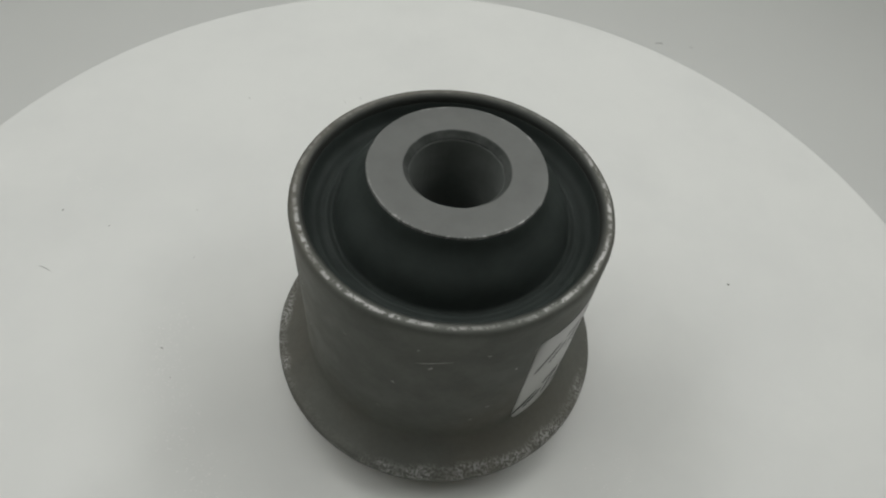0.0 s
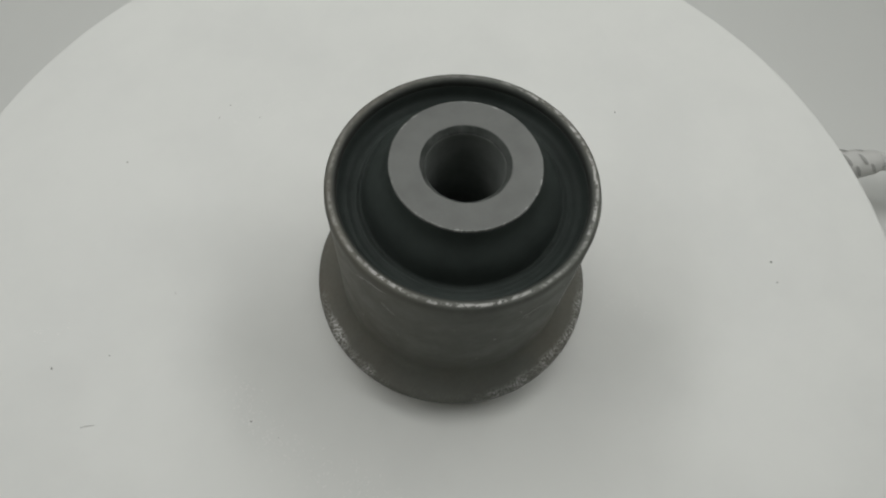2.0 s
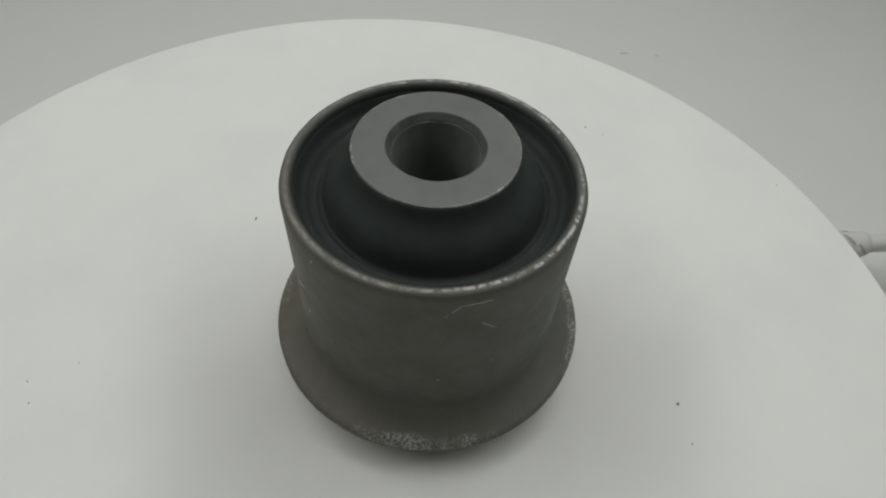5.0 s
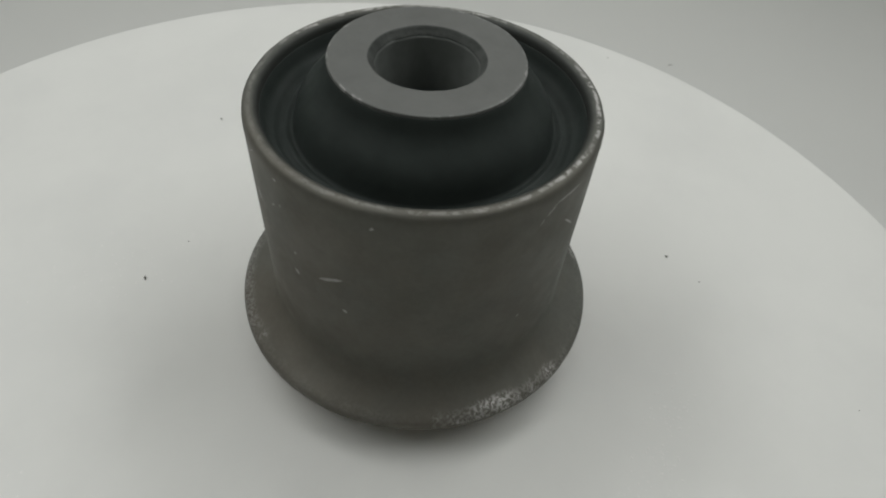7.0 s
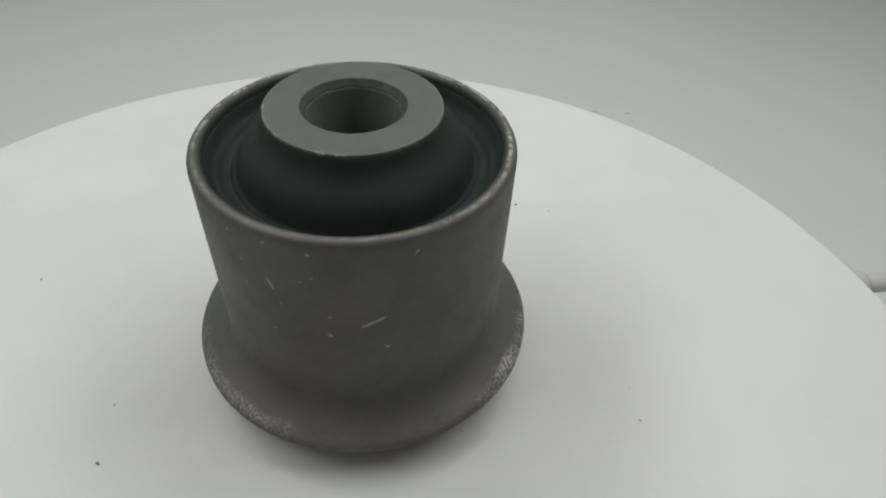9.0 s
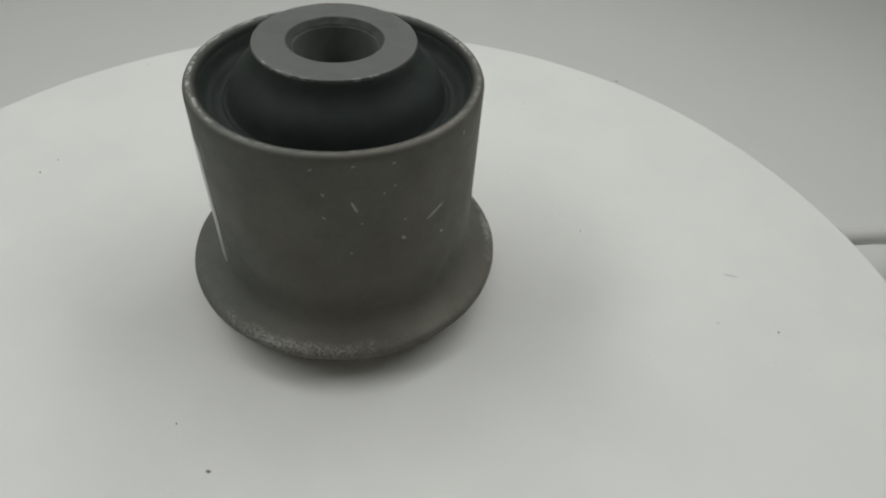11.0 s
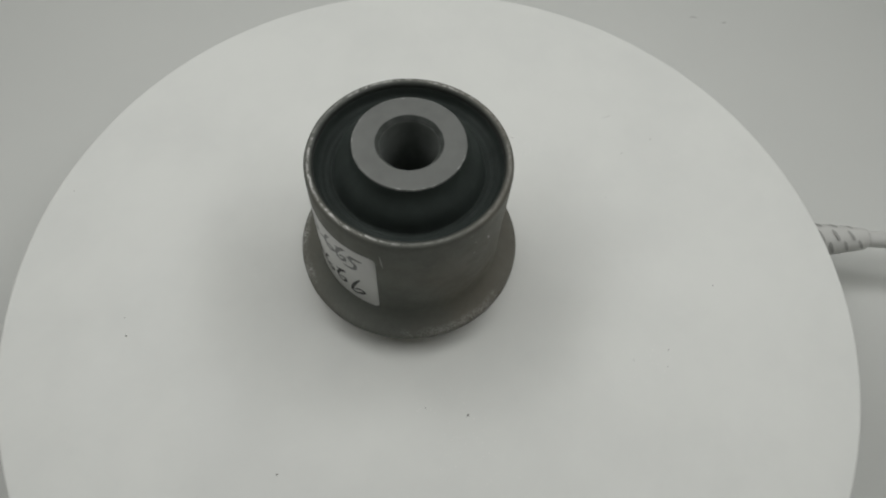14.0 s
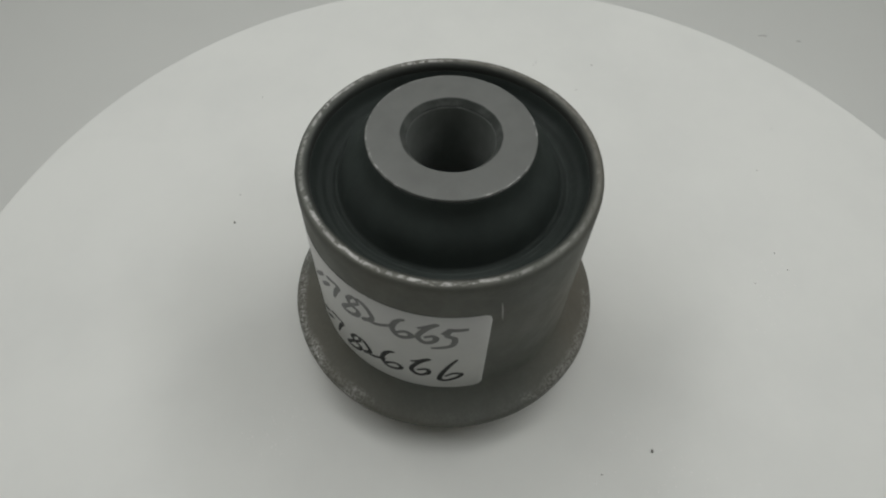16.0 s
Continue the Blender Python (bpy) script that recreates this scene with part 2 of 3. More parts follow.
def revolve(profile, steps=128, closed=False, wobble=0.0):
    """A turned body from (radius, height) pairs in millimetres; radius 0 closes it on the axis."""
    bm = bmesh.new()
    rings = []
    for r, z in profile:
        if r == 0:
            rings.append([bm.verts.new((0, 0, z * MM))])
            continue
        ring = []
        for k in range(steps):
            a = 2 * math.pi * k / steps
            q = r
            if wobble:
                q += wobble * (noise.noise(Vector((math.cos(a) * 4, math.sin(a) * 4, z * 0.3))) + 0.6 * noise.noise(Vector((math.cos(a) * 22, math.sin(a) * 22, z * 0.8))))
            ring.append(bm.verts.new((q * MM * math.cos(a), q * MM * math.sin(a), z * MM)))
        rings.append(ring)
    pairs = list(zip(rings, rings[1:]))
    if closed:
        pairs.append((rings[-1], rings[0]))
    for a, b in pairs:
        for k in range(steps):
            j = (k + 1) % steps
            loop = [a[k % len(a)], a[j % len(a)], b[j % len(b)], b[k % len(b)]]
            bm.faces.new(list(dict.fromkeys(loop)))
    bmesh.ops.recalc_face_normals(bm, faces=bm.faces)
    return bm


def rounded(profile, radius, n=4):
    """Rounds the corners of an open profile."""
    out = [profile[0]]
    for a, b, c in zip(profile, profile[1:], profile[2:]):
        a, b, c = Vector(a), Vector(b), Vector(c)
        r = min(radius, (a - b).length * 0.45, (c - b).length * 0.45)
        p, q = b + (a - b).normalized() * r, b + (c - b).normalized() * r
        for k in range(n + 1):
            t = k / n
            out.append(tuple((1 - t) ** 2 * p + 2 * t * (1 - t) * b + t * t * q))
    out.append(profile[-1])
    return out


def box_mesh(x0, x1, y0, y1, z0, z1):
    bm = bmesh.new()
    bmesh.ops.create_cube(bm, size=1)
    for v in bm.verts:
        v.co = ((x0 + x1) / 2 + v.co.x * (x1 - x0), (y0 + y1) / 2 + v.co.y * (y1 - y0), (z0 + z1) / 2 + v.co.z * (z1 - z0))
    return bm


def tube(points, radii, sides=20):
    """A round bar along points, with a radius at each."""
    bm = bmesh.new()
    rings = []
    for i, p in enumerate(points):
        p = Vector(p)
        d = (Vector(points[min(i + 1, len(points) - 1)]) - Vector(points[max(i - 1, 0)])).normalized()
        u = d.cross(Vector((0, 0, 1))).normalized()
        w = u.cross(d)
        rings.append([bm.verts.new(p + radii[i] * (math.cos(2 * math.pi * k / sides) * u + math.sin(2 * math.pi * k / sides) * w)) for k in range(sides)])
    for a, b in zip(rings, rings[1:]):
        for k in range(sides):
            bm.faces.new((a[k], a[(k + 1) % sides], b[(k + 1) % sides], b[k]))
    bm.faces.new(rings[0])
    bm.faces.new(rings[-1])
    bmesh.ops.recalc_face_normals(bm, faces=bm.faces)
    return bm


def smooth_line(points, n=6):
    """Catmull-Rom through points."""
    pts = [Vector(p) for p in points]
    pts = [2 * pts[0] - pts[1], *pts, 2 * pts[-1] - pts[-2]]
    out = []
    for a, b, c, d in zip(pts, pts[1:], pts[2:], pts[3:]):
        for k in range(n):
            t = k / n
            out.append(0.5 * (2 * b + (c - a) * t + (2 * a - 5 * b + 4 * c - d) * t * t + (3 * b - a - 3 * c + d) * t ** 3))
    return out + [pts[-2]]


# ---- the photo box
def build_box():
    # one sheet: floor, a wide sweep and the back
    bm = bmesh.new()
    line = [(-0.45, FLOOR), (-0.2, FLOOR), (0, FLOOR), (0.2, FLOOR)]
    for k in range(13):
        a = radians(90 * k / 12)
        line.append((0.30 + 0.12 * math.sin(a), FLOOR + 0.12 * (1 - math.cos(a))))
    line.append((0.42, 0.46))
    xs = (-0.45, -0.2, 0.0, 0.2, 0.45)
    rows = [[bm.verts.new((x, y, z)) for y, z in line] for x in xs]
    under = [[bm.verts.new((x, y + (0.003 if k > 4 else 0), z - 0.003)) for k, (y, z) in enumerate(line)] for x in xs]
    last = len(line) - 1
    for layer in (rows, under):
        for a, b in zip(layer, layer[1:]):
            for k in range(last):
                bm.faces.new((a[k], b[k], b[k + 1], a[k + 1]))
    for k in range(last):
        for i in (0, -1):
            bm.faces.new((rows[i][k], rows[i][k + 1], under[i][k + 1], under[i][k]))
    for k in (0, last):
        for i in range(4):
            bm.faces.new((rows[i][k], rows[i + 1][k], under[i + 1][k], under[i][k]))
    bmesh.ops.recalc_face_normals(bm, faces=bm.faces)
    ob = part("backdrop", bm, SHEET, smooth=False)
    tagged(ob, "matte off-white seamless sheet under and behind the turntable", "backdrop", kind="structure")
    for name, dims in (
        ("wall_west", (-0.462, -0.45, -0.45, 0.43, FLOOR, 0.46)),
        ("wall_east", (0.45, 0.462, -0.45, 0.43, FLOOR, 0.46)),
        ("wall_south", (-0.462, 0.462, -0.462, -0.45, FLOOR, 0.46)),
        ("ceiling", (-0.462, 0.462, -0.462, 0.43, 0.46, 0.472)),
    ):
        # the front wall is never in view; its grey sets the fill from there
        front = name == "wall_south"
        ob = part(name, box_mesh(*dims), FRONT_GREY if front else SHEET, smooth=False)
        tagged(ob, "unseen grey wall added at the front to hold down the fill light" if front else "plain white inner face of a photo box", "wall", kind="structure")


# ---- the turntable
def build_turntable():
    table = tagged(new("turntable"), "white motorised photo turntable with a round platter", "turntable")
    base = rounded([(0, FLOOR / MM), (86, FLOOR / MM), (87, -16), (60, -14.5), (0, -14.5)], 2.5)
    part("base", revolve(base), PLASTIC, table, "white plastic base under the platter")
    plate = [(0, -14), (96.5, -14), (100.5, -10), (100.5, 0), (0, 0)]
    plate = rounded(plate, 0.9, 5)
    plate = plate[:-1] + [(r, 0) for r in (80, 50, 20)] + [(0, 0)]
    platter = part("platter", revolve(plate, 220), PLATTER, table, "matte white round platter with a few specks")
    # cable with a notched boot, leaving the base
    way = [(0.080, 0.0355, -0.0335), (0.105, 0.0382, -0.0365), (0.115, 0.0390, -0.0361), (0.123, 0.0398, -0.0357), (0.131, 0.0404, -0.0351), (0.1368, 0.0407, -0.0346)]
    boot = part("cable_boot", tube(way + [(0.1374, 0.0407, -0.0346), (0.1376, 0.0407, -0.0346)], [0.0074, 0.0068, 0.0062, 0.0054, 0.0044, 0.0036, 0.0034, 0.0029], 28), CABLE, table,
                "white moulded strain relief with staggered slots")
    run = [(0.135, 0.0407, -0.0345), (0.151, 0.0405, -0.0344), (0.167, 0.0372, -0.0346), (0.195, 0.026, -0.0360),
           (0.245, 0.006, -0.0400), (0.32, -0.02, FLOOR + 0.003), (0.45, -0.03, FLOOR + 0.0029)]
    line = smooth_line(run, 8)
    part("cable", tube(line, [0.0027] * len(line), 20), CABLE, table, "white round power cable")
    # shade of the boot's slots as grey strips on its skin, in staggered rows
    for s, turn in [(0.1150 + 0.0052 * k, a) for k in range(4) for a in (78, 135)] + [(0.1192 + 0.0050 * k, a) for k in range(4) for a in (32, -25)]:
        f = (s - 0.105) / 0.0318
        r = 0.0068 - 0.0014 * (s - 0.105) / 0.018 if s < 0.123 else 0.0054 - 0.0018 * (s - 0.123) / 0.0138
        bm = bmesh.new()
        steps = 7
        lines = []
        for i in range(steps):
            a = radians(turn - 22 + 44 * i / (steps - 1))
            w = 0.00055 * math.sqrt(max(0.02, 1 - (2 * i / (steps - 1) - 1) ** 4))
            c = Vector((s, 0.0382 + 0.0026 * f, -0.0365 + 0.0019 * f))
            out = Vector((0, -math.cos(a), math.sin(a)))
            lines.append([bm.verts.new(c + out * (r + 0.00008) + Vector((dx * w - 0.0024 * (i / steps - 0.5), 0, 0))) for dx in (-1, 1)])
        for a, b in zip(lines, lines[1:]):
            bm.faces.new((a[0], a[1], b[1], b[0]))
        part("slot_shade", bm, SLOT_SHADE, boot)
    return table, platter


def make_slot_shade():
    n = Nodes("slot_shade_grey", rough=0.8)
    n.colour(n.mix(n.noise(900, 2), (0.36, 0.36, 0.345), (0.44, 0.44, 0.42)))
    return n.mat


SLOT_SHADE = make_slot_shade()


# ---- the bushing
SKIN = 20.55     # radius of the straight shell, mm


def on_shell(deg, z, lift=0.0):
    r = (SKIN + lift) * MM
    return Vector((r * math.cos(radians(deg)), r * math.sin(radians(deg)), z * MM))


def ribbon(line, width, lift, taper=0.6):
    """A flat stroke on the shell: line holds (degrees, mm up) points, width in mm."""
    bm = bmesh.new()
    k = math.radians(1) * SKIN
    rows = []
    for i, p in enumerate(line):
        q, o = line[min(i + 1, len(line) - 1)], line[max(i - 1, 0)]
        d = Vector(((q[0] - o[0]) * k, q[1] - o[1]))
        d = d.normalized() if d.length > 1e-6 else Vector((1, 0))
        end = min(i, len(line) - 1 - i) / max(1, len(line) * 0.2)
        w = width / 2 * (taper + (1 - taper) * min(1, end)) * (1 + 0.18 * noise.noise(Vector((p[0] * 0.7, p[1] * 1.3, width))))
        rows.append([bm.verts.new(on_shell(p[0] - d.y * w * s / k, p[1] + d.x * w * s, lift)) for s in (-1, 1)])
    for a, b in zip(rows, rows[1:]):
        bm.faces.new((a[0], b[0], b[1], a[1]))
    bmesh.ops.recalc_face_normals(bm, faces=bm.faces)
    return bm


# pen strokes of the handwritten digits, in a box one unit high
PEN = {
    "bar": [[(0.0, 0.0), (0.5, 1.0)], [(0.5, 0.1), (0.85, 0.8)]],
    "7": [[(0.0, 0.80), (0.12, 0.93), (0.55, 0.98), (0.42, 0.60), (0.28, 0.0)]],
    "8": [[(0.58, 0.85), (0.42, 1.0), (0.22, 0.72), (0.33, 0.53), (0.52, 0.42), (0.43, 0.15), (0.11, 0.0), (0.0, 0.10), (0.26, 0.46), (0.58, 0.85)]],
    "2": [[(-0.06, 0.92), (0.06, 1.0), (0.28, 0.80), (0.42, 0.36), (0.11, 0.02), (0.24, 0.13), (0.57, 0.17), (1.08, 0.50)]],
    "6": [[(0.36, 1.0), (0.20, 0.90), (0.05, 0.62), (0.0, 0.34), (0.14, 0.03), (0.40, 0.08), (0.52, 0.24), (0.36, 0.38), (0.10, 0.20)]],
    "6 flagged": [[(0.0, 0.72), (0.2, 0.82), (0.46, 1.0), (0.20, 0.72), (0.01, 0.27), (0.20, 0.01), (0.44, 0.18), (0.40, 0.40), (0.15, 0.28)]],
    "6 leaning": [[(0.33, 1.0), (0.19, 0.73), (0.04, 0.34), (0.0, 0.06), (0.14, 0.0), (0.37, 0.15), (0.44, 0.29), (0.27, 0.34), (0.10, 0.20)]],
    "5": [[(0.40, 0.98), (0.58, 0.95), (0.84, 0.97)], [(0.24, 0.76), (0.44, 1.0), (0.36, 0.70), (0.54, 0.54), (0.50, 0.21), (0.25, 0.07), (0.0, 0.02)]],
}


def write(digits, ink, parent, label, width):
    for char, deg, z, high, lean in digits:
        bm = bmesh.new()
        for stroke in PEN[char]:
            line = smooth_line([(x, y, 0) for x, y in stroke], 7)
            line = [(deg + (p.x - 0.33 + lean * (p.y - 0.5)) * high / (SKIN * radians(1)), z + (p.y - 0.5) * high) for p in line]
            bit = ribbon(line, width, 0.135)
            mesh = bpy.data.meshes.new("stroke")
            bit.to_mesh(mesh)
            bit.free()
            bm.from_mesh(mesh)
            bpy.data.meshes.remove(mesh)
        part("digit", bm, ink, parent, label)


def build_bushing():
    bushing = tagged(new("bushing"), "dark grey metal and rubber suspension bushing standing on the platter", "bushing")
    wall = [(18.7, 12.0), (18.7, 35.8), (18.7, 37.4), (18.74, 37.9), (18.86, 38.25), (19.08, 38.48), (19.35, 38.6), (19.65, 38.64), (19.95, 38.6), (20.2, 38.47), (20.38, 38.24), (20.5, 37.9), (20.55, 37.4), (20.55, 36.5),
            (20.55, 30.0), (20.55, 22.0), (20.55, 11.5), (20.58, 10.8), (20.72, 10.0), (21.1, 9.3), (21.7, 8.72), (22.5, 8.12), (23.4, 7.6), (24.3, 7.13), (25.0, 6.8), (25.22, 6.64),
            (25.36, 6.42), (25.44, 6.15), (25.43, 5.7), (25.25, 5.35), (24.6, 5.12), (23.5, 5.0), (22.0, 4.95), (18.7, 4.95)]
    shell = part("outer_shell", revolve(wall, 200, closed=True, wobble=0.05), SHELL, bushing, "grey phosphated steel shell with a flared foot and rubbed rim")
    top = [(10.9, 28), (10.95, 42.75), (11.08, 42.6), (11.25, 42.1), (11.5, 41.4), (11.9, 40.7), (12.5, 40.0), (13.2, 39.3), (13.9, 38.5), (14.5, 37.5), (14.9, 36.4), (15.2, 35.2),
           (15.35, 34.85), (15.55, 34.8), (15.75, 34.88), (15.95, 35.0), (16.2, 35.05), (16.4, 34.95), (16.6, 34.82), (16.85, 34.85), (17.05, 35.0), (17.3, 35.25), (17.55, 35.4), (17.8, 35.45),
           (18.15, 35.8), (18.4, 36.4), (18.6, 37.25), (18.8, 37.5), (18.8, 28)]
    part("rubber_insert", revolve(top, 160, closed=True, wobble=0.08), RUBBER, bushing, "black moulded rubber between sleeve and shell")
    low = [(10.9, 9.0), (18.4, 9.0), (22.2, 5.0), (22.0, 4.3), (20.6, 3.1), (18.0, 2.1), (15.0, 1.4), (12.5, 1.0), (10.9, 0.8)]
    part("rubber_foot", revolve(low, 160, closed=True, wobble=0.06), BROWN, bushing, "moulded rubber bulging under the flange, coloured brown to warm its shadow")
    tube_line = [(6.2, 0.05), (10.95, 0.05), (10.99, 42.6), (10.99, 42.93), (10.93, 43.04), (10.82, 43.05), (10.6, 43.05), (6.75, 43.05), (6.62, 43.04), (6.55, 43.0), (6.6, 42.6), (6.6, 38.0)]
    part("inner_sleeve", revolve(tube_line, 160, closed=True, wobble=0.05), SLEEVE, bushing, "bare grey machined steel sleeve with a bolt hole")
    hole = [(5.78, 0.1), (5.78, 20), (5.78, 41.7), (5.8, 41.95), (5.9, 42.1), (6.3, 42.1), (6.3, 0.1)]
    part("bore", revolve(hole, 120, closed=True, wobble=0.05), BORE, bushing, "steel wall of the bolt hole, coloured paler to lift its shade")
    lip = [(5.86, 42.08), (5.95, 42.22), (6.15, 42.46), (6.38, 42.74), (6.52, 42.98), (6.6, 43.02), (6.6, 42.2), (6.3, 42.0), (5.9, 42.0)]
    part("chamfer", revolve(lip, 160, closed=True, wobble=0.09), CHAMFER, bushing, "dark rough chamfer round the bolt hole")

    # sticker, wrapped round the shell
    bm = bmesh.new()
    a0, a1, z0, z1, corner = -62.5, 21.0, 10.4, 32.2, 1.3
    per = SKIN * radians(1)
    cols = [0.0, 0.15, 0.4, 0.8, 1.3]
    wide = (a1 - a0) * per
    cols = cols + [1.3 + (wide - 2.6) * k / 40 for k in range(1, 40)] + [wide - c for c in reversed(cols)]
    front, back = [], []
    for c in cols:
        e = min(c, wide - c)
        cut = corner - math.sqrt(max(0, corner ** 2 - (corner - e) ** 2)) if e < corner else 0
        tilt = 0.9 * (c / wide - 0.5)
        a = a0 + c / per
        zs = [z0 + cut - tilt * 0.4, (z0 + z1) / 2, z1 - cut - tilt * 0.4]
        front.append([bm.verts.new(on_shell(a, z, 0.12)) for z in zs])
        back.append([bm.verts.new(on_shell(a, z, 0.02)) for z in zs])
    for k in range(len(cols) - 1):
        for j in range(2):
            bm.faces.new((front[k][j], front[k + 1][j], front[k + 1][j + 1], front[k][j + 1]))
        for j in (0, 2):
            bm.faces.new((front[k][j], front[k + 1][j], back[k + 1][j], back[k][j]))
    for k in (0, len(cols) - 1):
        for j in range(2):
            bm.faces.new((front[k][j], front[k][j + 1], back[k][j + 1], back[k][j]))
    bmesh.ops.recalc_face_normals(bm, faces=bm.faces)
    sticker = part("sticker", bm, PAPER, bushing, "white paper sticker with two rows of handwritten digits")
    write(ROW_GREY, INK_GREY, sticker, "grey marker digit", 0.85)
    write(ROW_BLACK, INK_BLACK, sticker, "black marker digit", 0.75)

    # scratches and chips in the grey coat
    for deg0, up0, deg1, up1, width in SCRATCHES:
        n = 8
        line = [(deg0 + (deg1 - deg0) * i / n + 0.25 * noise.noise(Vector((i * 0.7, deg0, 0))),
                 up0 + (up1 - up0) * i / n + 0.12 * noise.noise(Vector((i * 0.9, up0, 3)))) for i in range(n + 1)]
        part("scratch", ribbon(line, width, 0.02, 0.2), BRIGHT, shell)
    # small chips, thickest near one stretch of the rim
    rng = random.Random(11)
    for k in range(18):
        deg, up = (rng.uniform(72, 132), rng.triangular(20, 37.4, 36)) if k < 9 else (rng.uniform(-175, 60), rng.uniform(14, 37))
        if -66 < deg < 24:
            continue
        lean, long = rng.uniform(-1, 1), rng.uniform(0.2, 0.6)
        line = [(deg + long * t / 0.36, up + long * t * lean * 0.6) for t in (-0.5, -0.2, 0.1, 0.5)]
        part("chip", ribbon(line, rng.uniform(0.12, 0.3), 0.018, 0.3), BRIGHT, shell)
    return bushing


ROW_GREY = [("bar", -53, 26.0, 4.6, 0.3), ("7", -42.3, 27.0, 4.7, 0.1), ("8", -32.6, 27.1, 5.6, 0.0), ("2", -24.5, 27.7, 4.8, 0.0),
            ("6", -10.4, 27.6, 5.1, 0.0), ("6 flagged", -0.6, 27.6, 5.4, 0.0), ("5", 4.7, 26.3, 5.7, 0.0)]
ROW_BLACK = [("bar", -57, 14.2, 4.0, 0.5), ("7", -45.5, 15.4, 5.3, 0.1), ("8", -34.7, 15.4, 5.2, 0.0), ("2", -27.8, 16.1, 4.0, 0.0),
             ("6", -15.6, 16.6, 5.8, 0.0), ("6 flagged", -3.2, 17.0, 5.8, 0.0), ("6 leaning", 9.8, 16.5, 7.1, 0.0)]
SCRATCHES = [
    (116.9, 25.4, 125.6, 27.0, 0.45), (124.9, 21.7, 126.3, 21.3, 0.5), (87.3, 31.8, 89.4, 30.0, 0.35), (114.8, 36.9, 120.6, 37.0, 0.4),
    (134.8, 36.2, 136.2, 36.6, 0.35), (102.0, 36.9, 103.4, 36.8, 0.3), (106.0, 24.2, 107.6, 23.6, 0.45), (77.4, 33.2, 78.5, 32.8, 0.25),
    (-174.8, 34.4, -168.8, 36.6, 0.22), (-168.8, 36.6, -158.1, 36.7, 0.28), (-161.6, 32.3, -155.1, 30.0, 0.2),
    (-104.3, 31.3, -92.0, 32.6, 0.2), (-99.8, 30.2, -98.6, 30.9, 0.35), (-112.2, 25.0, -110.8, 24.9, 0.3), (-69.6, 28.4, -68.6, 28.0, 0.3),
    (23.7, 34.2, 25.2, 29.6, 0.22),
]


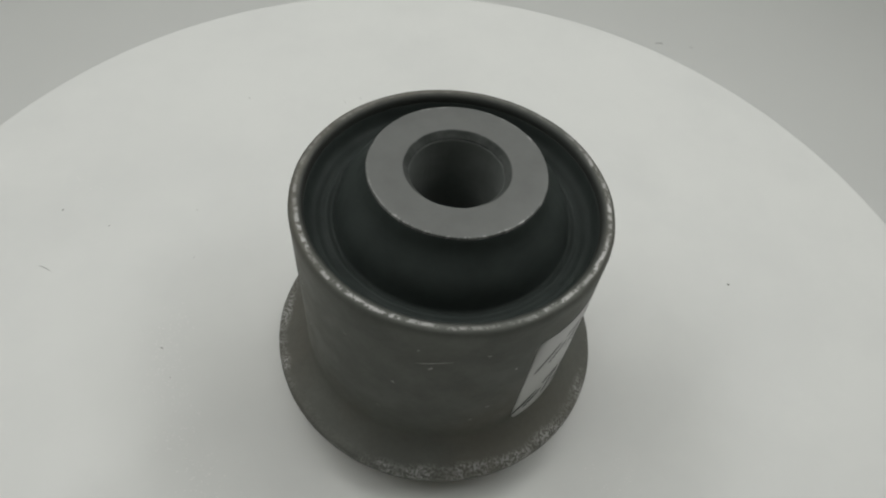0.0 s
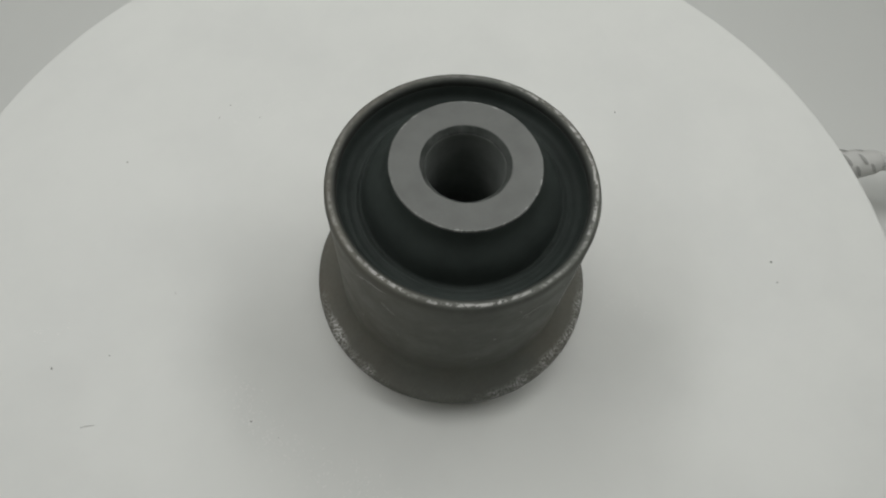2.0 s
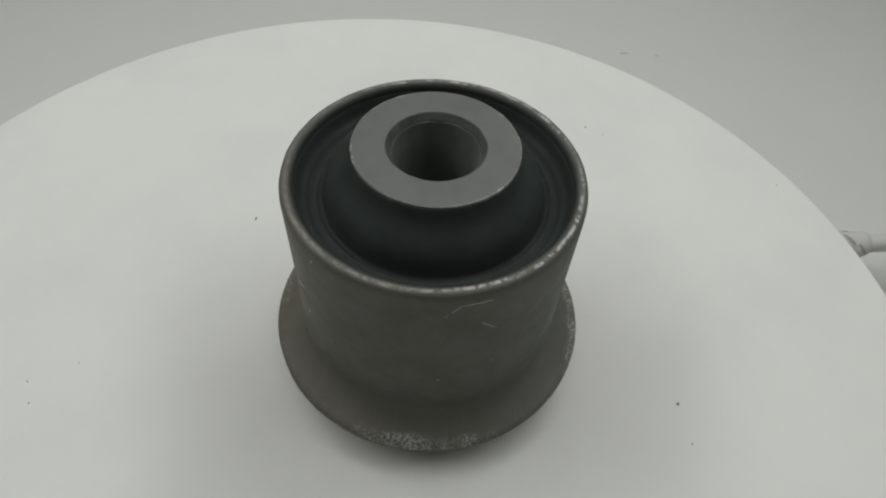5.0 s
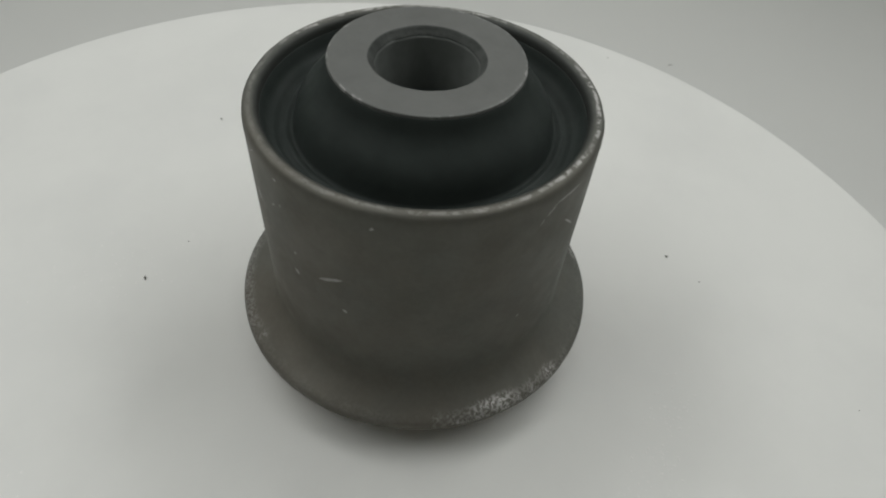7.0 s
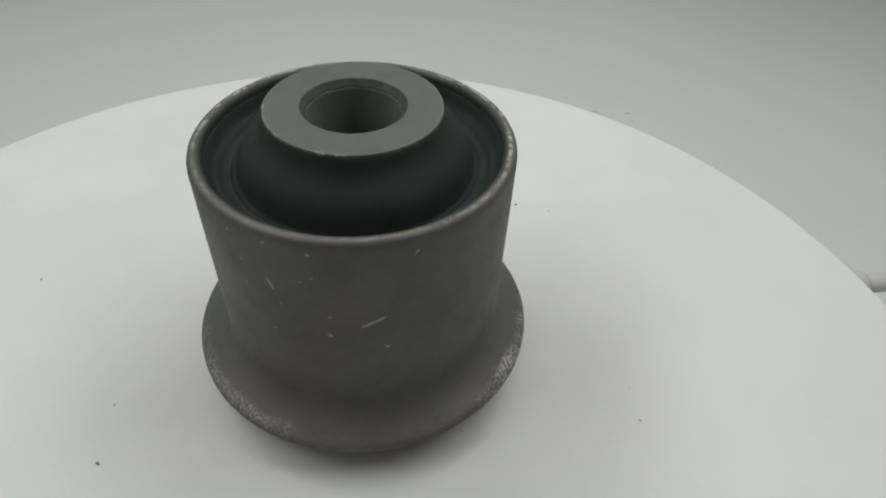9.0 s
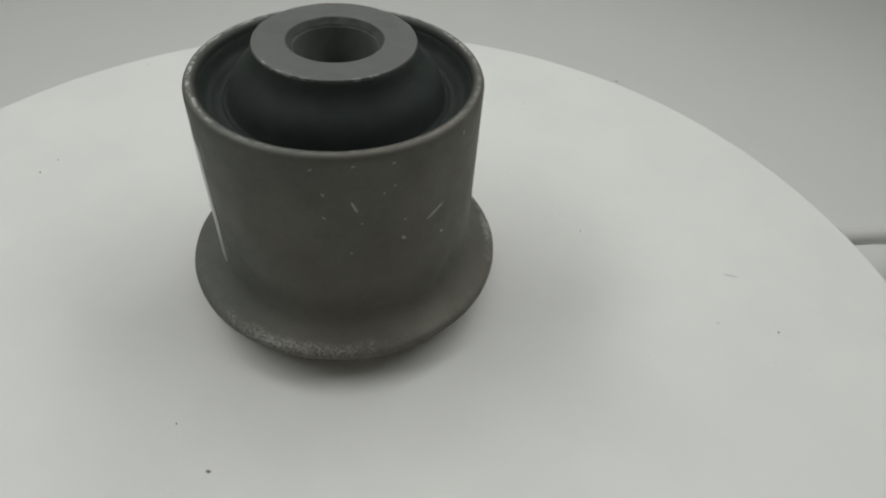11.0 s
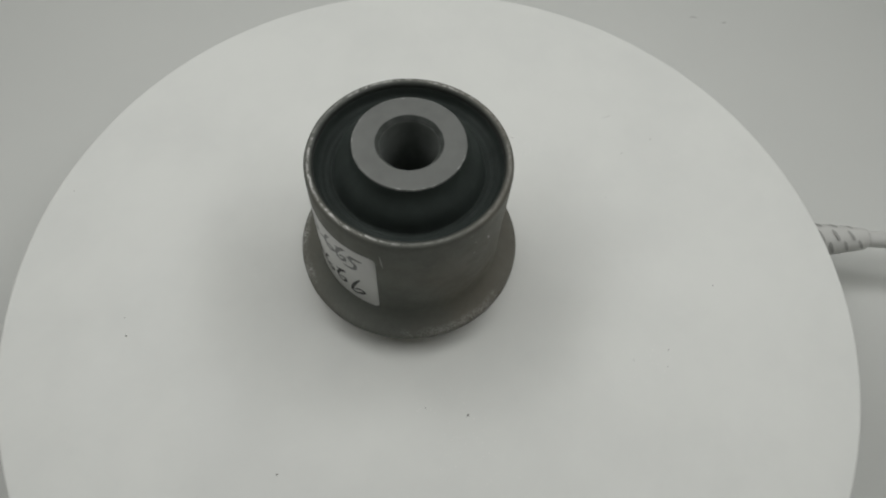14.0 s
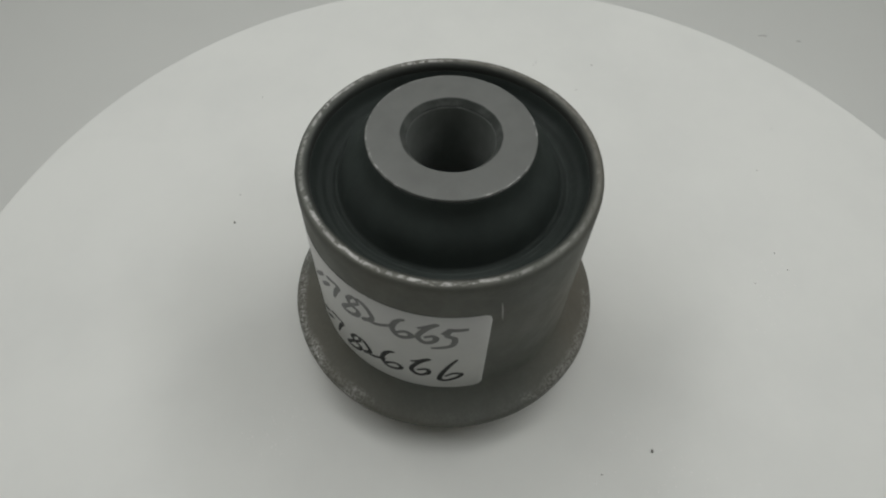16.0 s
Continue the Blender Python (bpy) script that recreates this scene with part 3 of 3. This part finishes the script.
# ---- small dirt on the platter
def build_dirt():
    specks = [(57.1, -45.7, 0.34), (54.5, -49.5, 0.24), (-13.9, -53.1, 0.36), (22.7, 25.6, 0.34), (-40.6, 53.5, 0.24), (57.2, 2.2, 0.3),
              (-11.4, 47.9, 0.18), (-18.9, 53.0, 0.2), (-15.2, 54.8, 0.18), (40.5, -87.0, 0.22), (-70.9, 19.0, 0.24), (-61.4, 15.2, 0.16),
              (-44.5, 7.9, 0.14), (27.3, 17.4, 0.2), (-49.6, -57.0, 0.16), (-43.7, -16.3, 0.14), (-46.2, -11.0, 0.2), (-53.9, 59.3, 0.15),
              (-20.8, -54.0, 0.18), (-46.0, 19.5, 0.14)]
    bm = bmesh.new()
    rng = random.Random(4)
    for x, y, r in specks:
        made = bmesh.ops.create_icosphere(bm, subdivisions=2, radius=r * MM * 0.54)
        turn = rng.uniform(0, 3.1)
        long = rng.uniform(1.0, 1.9)
        for v in made["verts"]:
            j = 1 + 0.35 * noise.noise(v.co * 4000 + Vector((x, y, 0)))
            p = Vector((v.co.x * long, v.co.y, v.co.z * 0.6)) * j
            v.co = Vector((x * MM + p.x * math.cos(turn) - p.y * math.sin(turn), y * MM + p.x * math.sin(turn) + p.y * math.cos(turn), r * MM * 0.4 + p.z))
    dirt = part("grit", bm, DARK)
    tagged(dirt, "scattered dark specks of grit lying on the white platter", "grit", kind="stuff")
    # a short hair
    hair = smooth_line([(-0.0709, 0.0058, 0.00006), (-0.0699, 0.0054, 0.0001), (-0.0688, 0.0047, 0.00006)], 6)
    fibre = tagged(part("fibre", tube(hair, [0.00004] * len(hair), 6), LINT), "short dark fibre lying on the white platter", "fibre")
    # lint on the sheet behind the platter
    for x, y, long in ((0.1045, 0.1600, 0.0016), (0.118, 0.158, 0.0008), (0.020, 0.182, 0.0006)):
        line = smooth_line([(x - long, y, FLOOR + 0.0002), (x, y + long * 0.25, FLOOR + 0.0003), (x + long, y, FLOOR + 0.0002)], 4)
        tagged(part("lint", tube(line, [0.00011] * len(line), 6), LINT), "bit of grey lint lying on the off-white sheet", "lint", "lint on the sheet")
    # dried residue in patches
    bm = bmesh.new()
    patches = ((-44.6, -5.0, 1.4, 35), (-45.8, -9.2, 1.6, 45), (-44.9, -14.8, 1.8, 55), (-43.2, -19.2, 1.8, 45), (-41.5, -25.0, 1.8, 40),
               (-36.8, -31.2, 2.0, 45), (-34.2, -34.5, 1.8, 30), (26.5, -34.4, 3.0, 45), (-12.6, 50.2, 2.6, 45), (-32.5, 53.5, 1.0, 12),
               (-4.2, 50.2, 2.0, 10), (-69.5, 27.5, 1.0, 14), (-66.2, 25.0, 0.7, 8), (27, 29, 5.0, 60), (20, 21, 2.0, 10), (28, 17, 2.0, 10))
    for cx, cy, spread, count in patches:
        for _ in range(count):
            x, y = rng.gauss(cx, spread), rng.gauss(cy, spread)
            r = rng.uniform(0.05, 0.16)
            made = bmesh.ops.create_icosphere(bm, subdivisions=1, radius=r * MM)
            s = rng.uniform(0.7, 1.8)
            for v in made["verts"]:
                v.co = Vector((x * MM + v.co.x * s, y * MM + v.co.y, v.co.z * 0.3))
    film = part("residue", bm, FLAKE, smooth=False)
    tagged(film, "dried whitish residue in patches on the platter", "residue", kind="stuff")
    return dirt, fibre, film


build_box()
turntable, platter = build_turntable()
bushing = build_bushing()
dirt, fibre, film = build_dirt()


def motions():
    """The platter turns at an even pace and carries what lies on it."""
    times = [k * 0.25 for k in range(65)]
    spin = [(t, pose(0, 0, 0, 0, 0, TURN * t)) for t in times]
    for ob in (platter, dirt, fibre, film):
        walk(ob, spin)
    walk(bushing, [(t, pose(0, 0, 0, 0, 0, TURN * t) @ pose(BUSH[0], BUSH[1], 0)) for t in times])


motions()
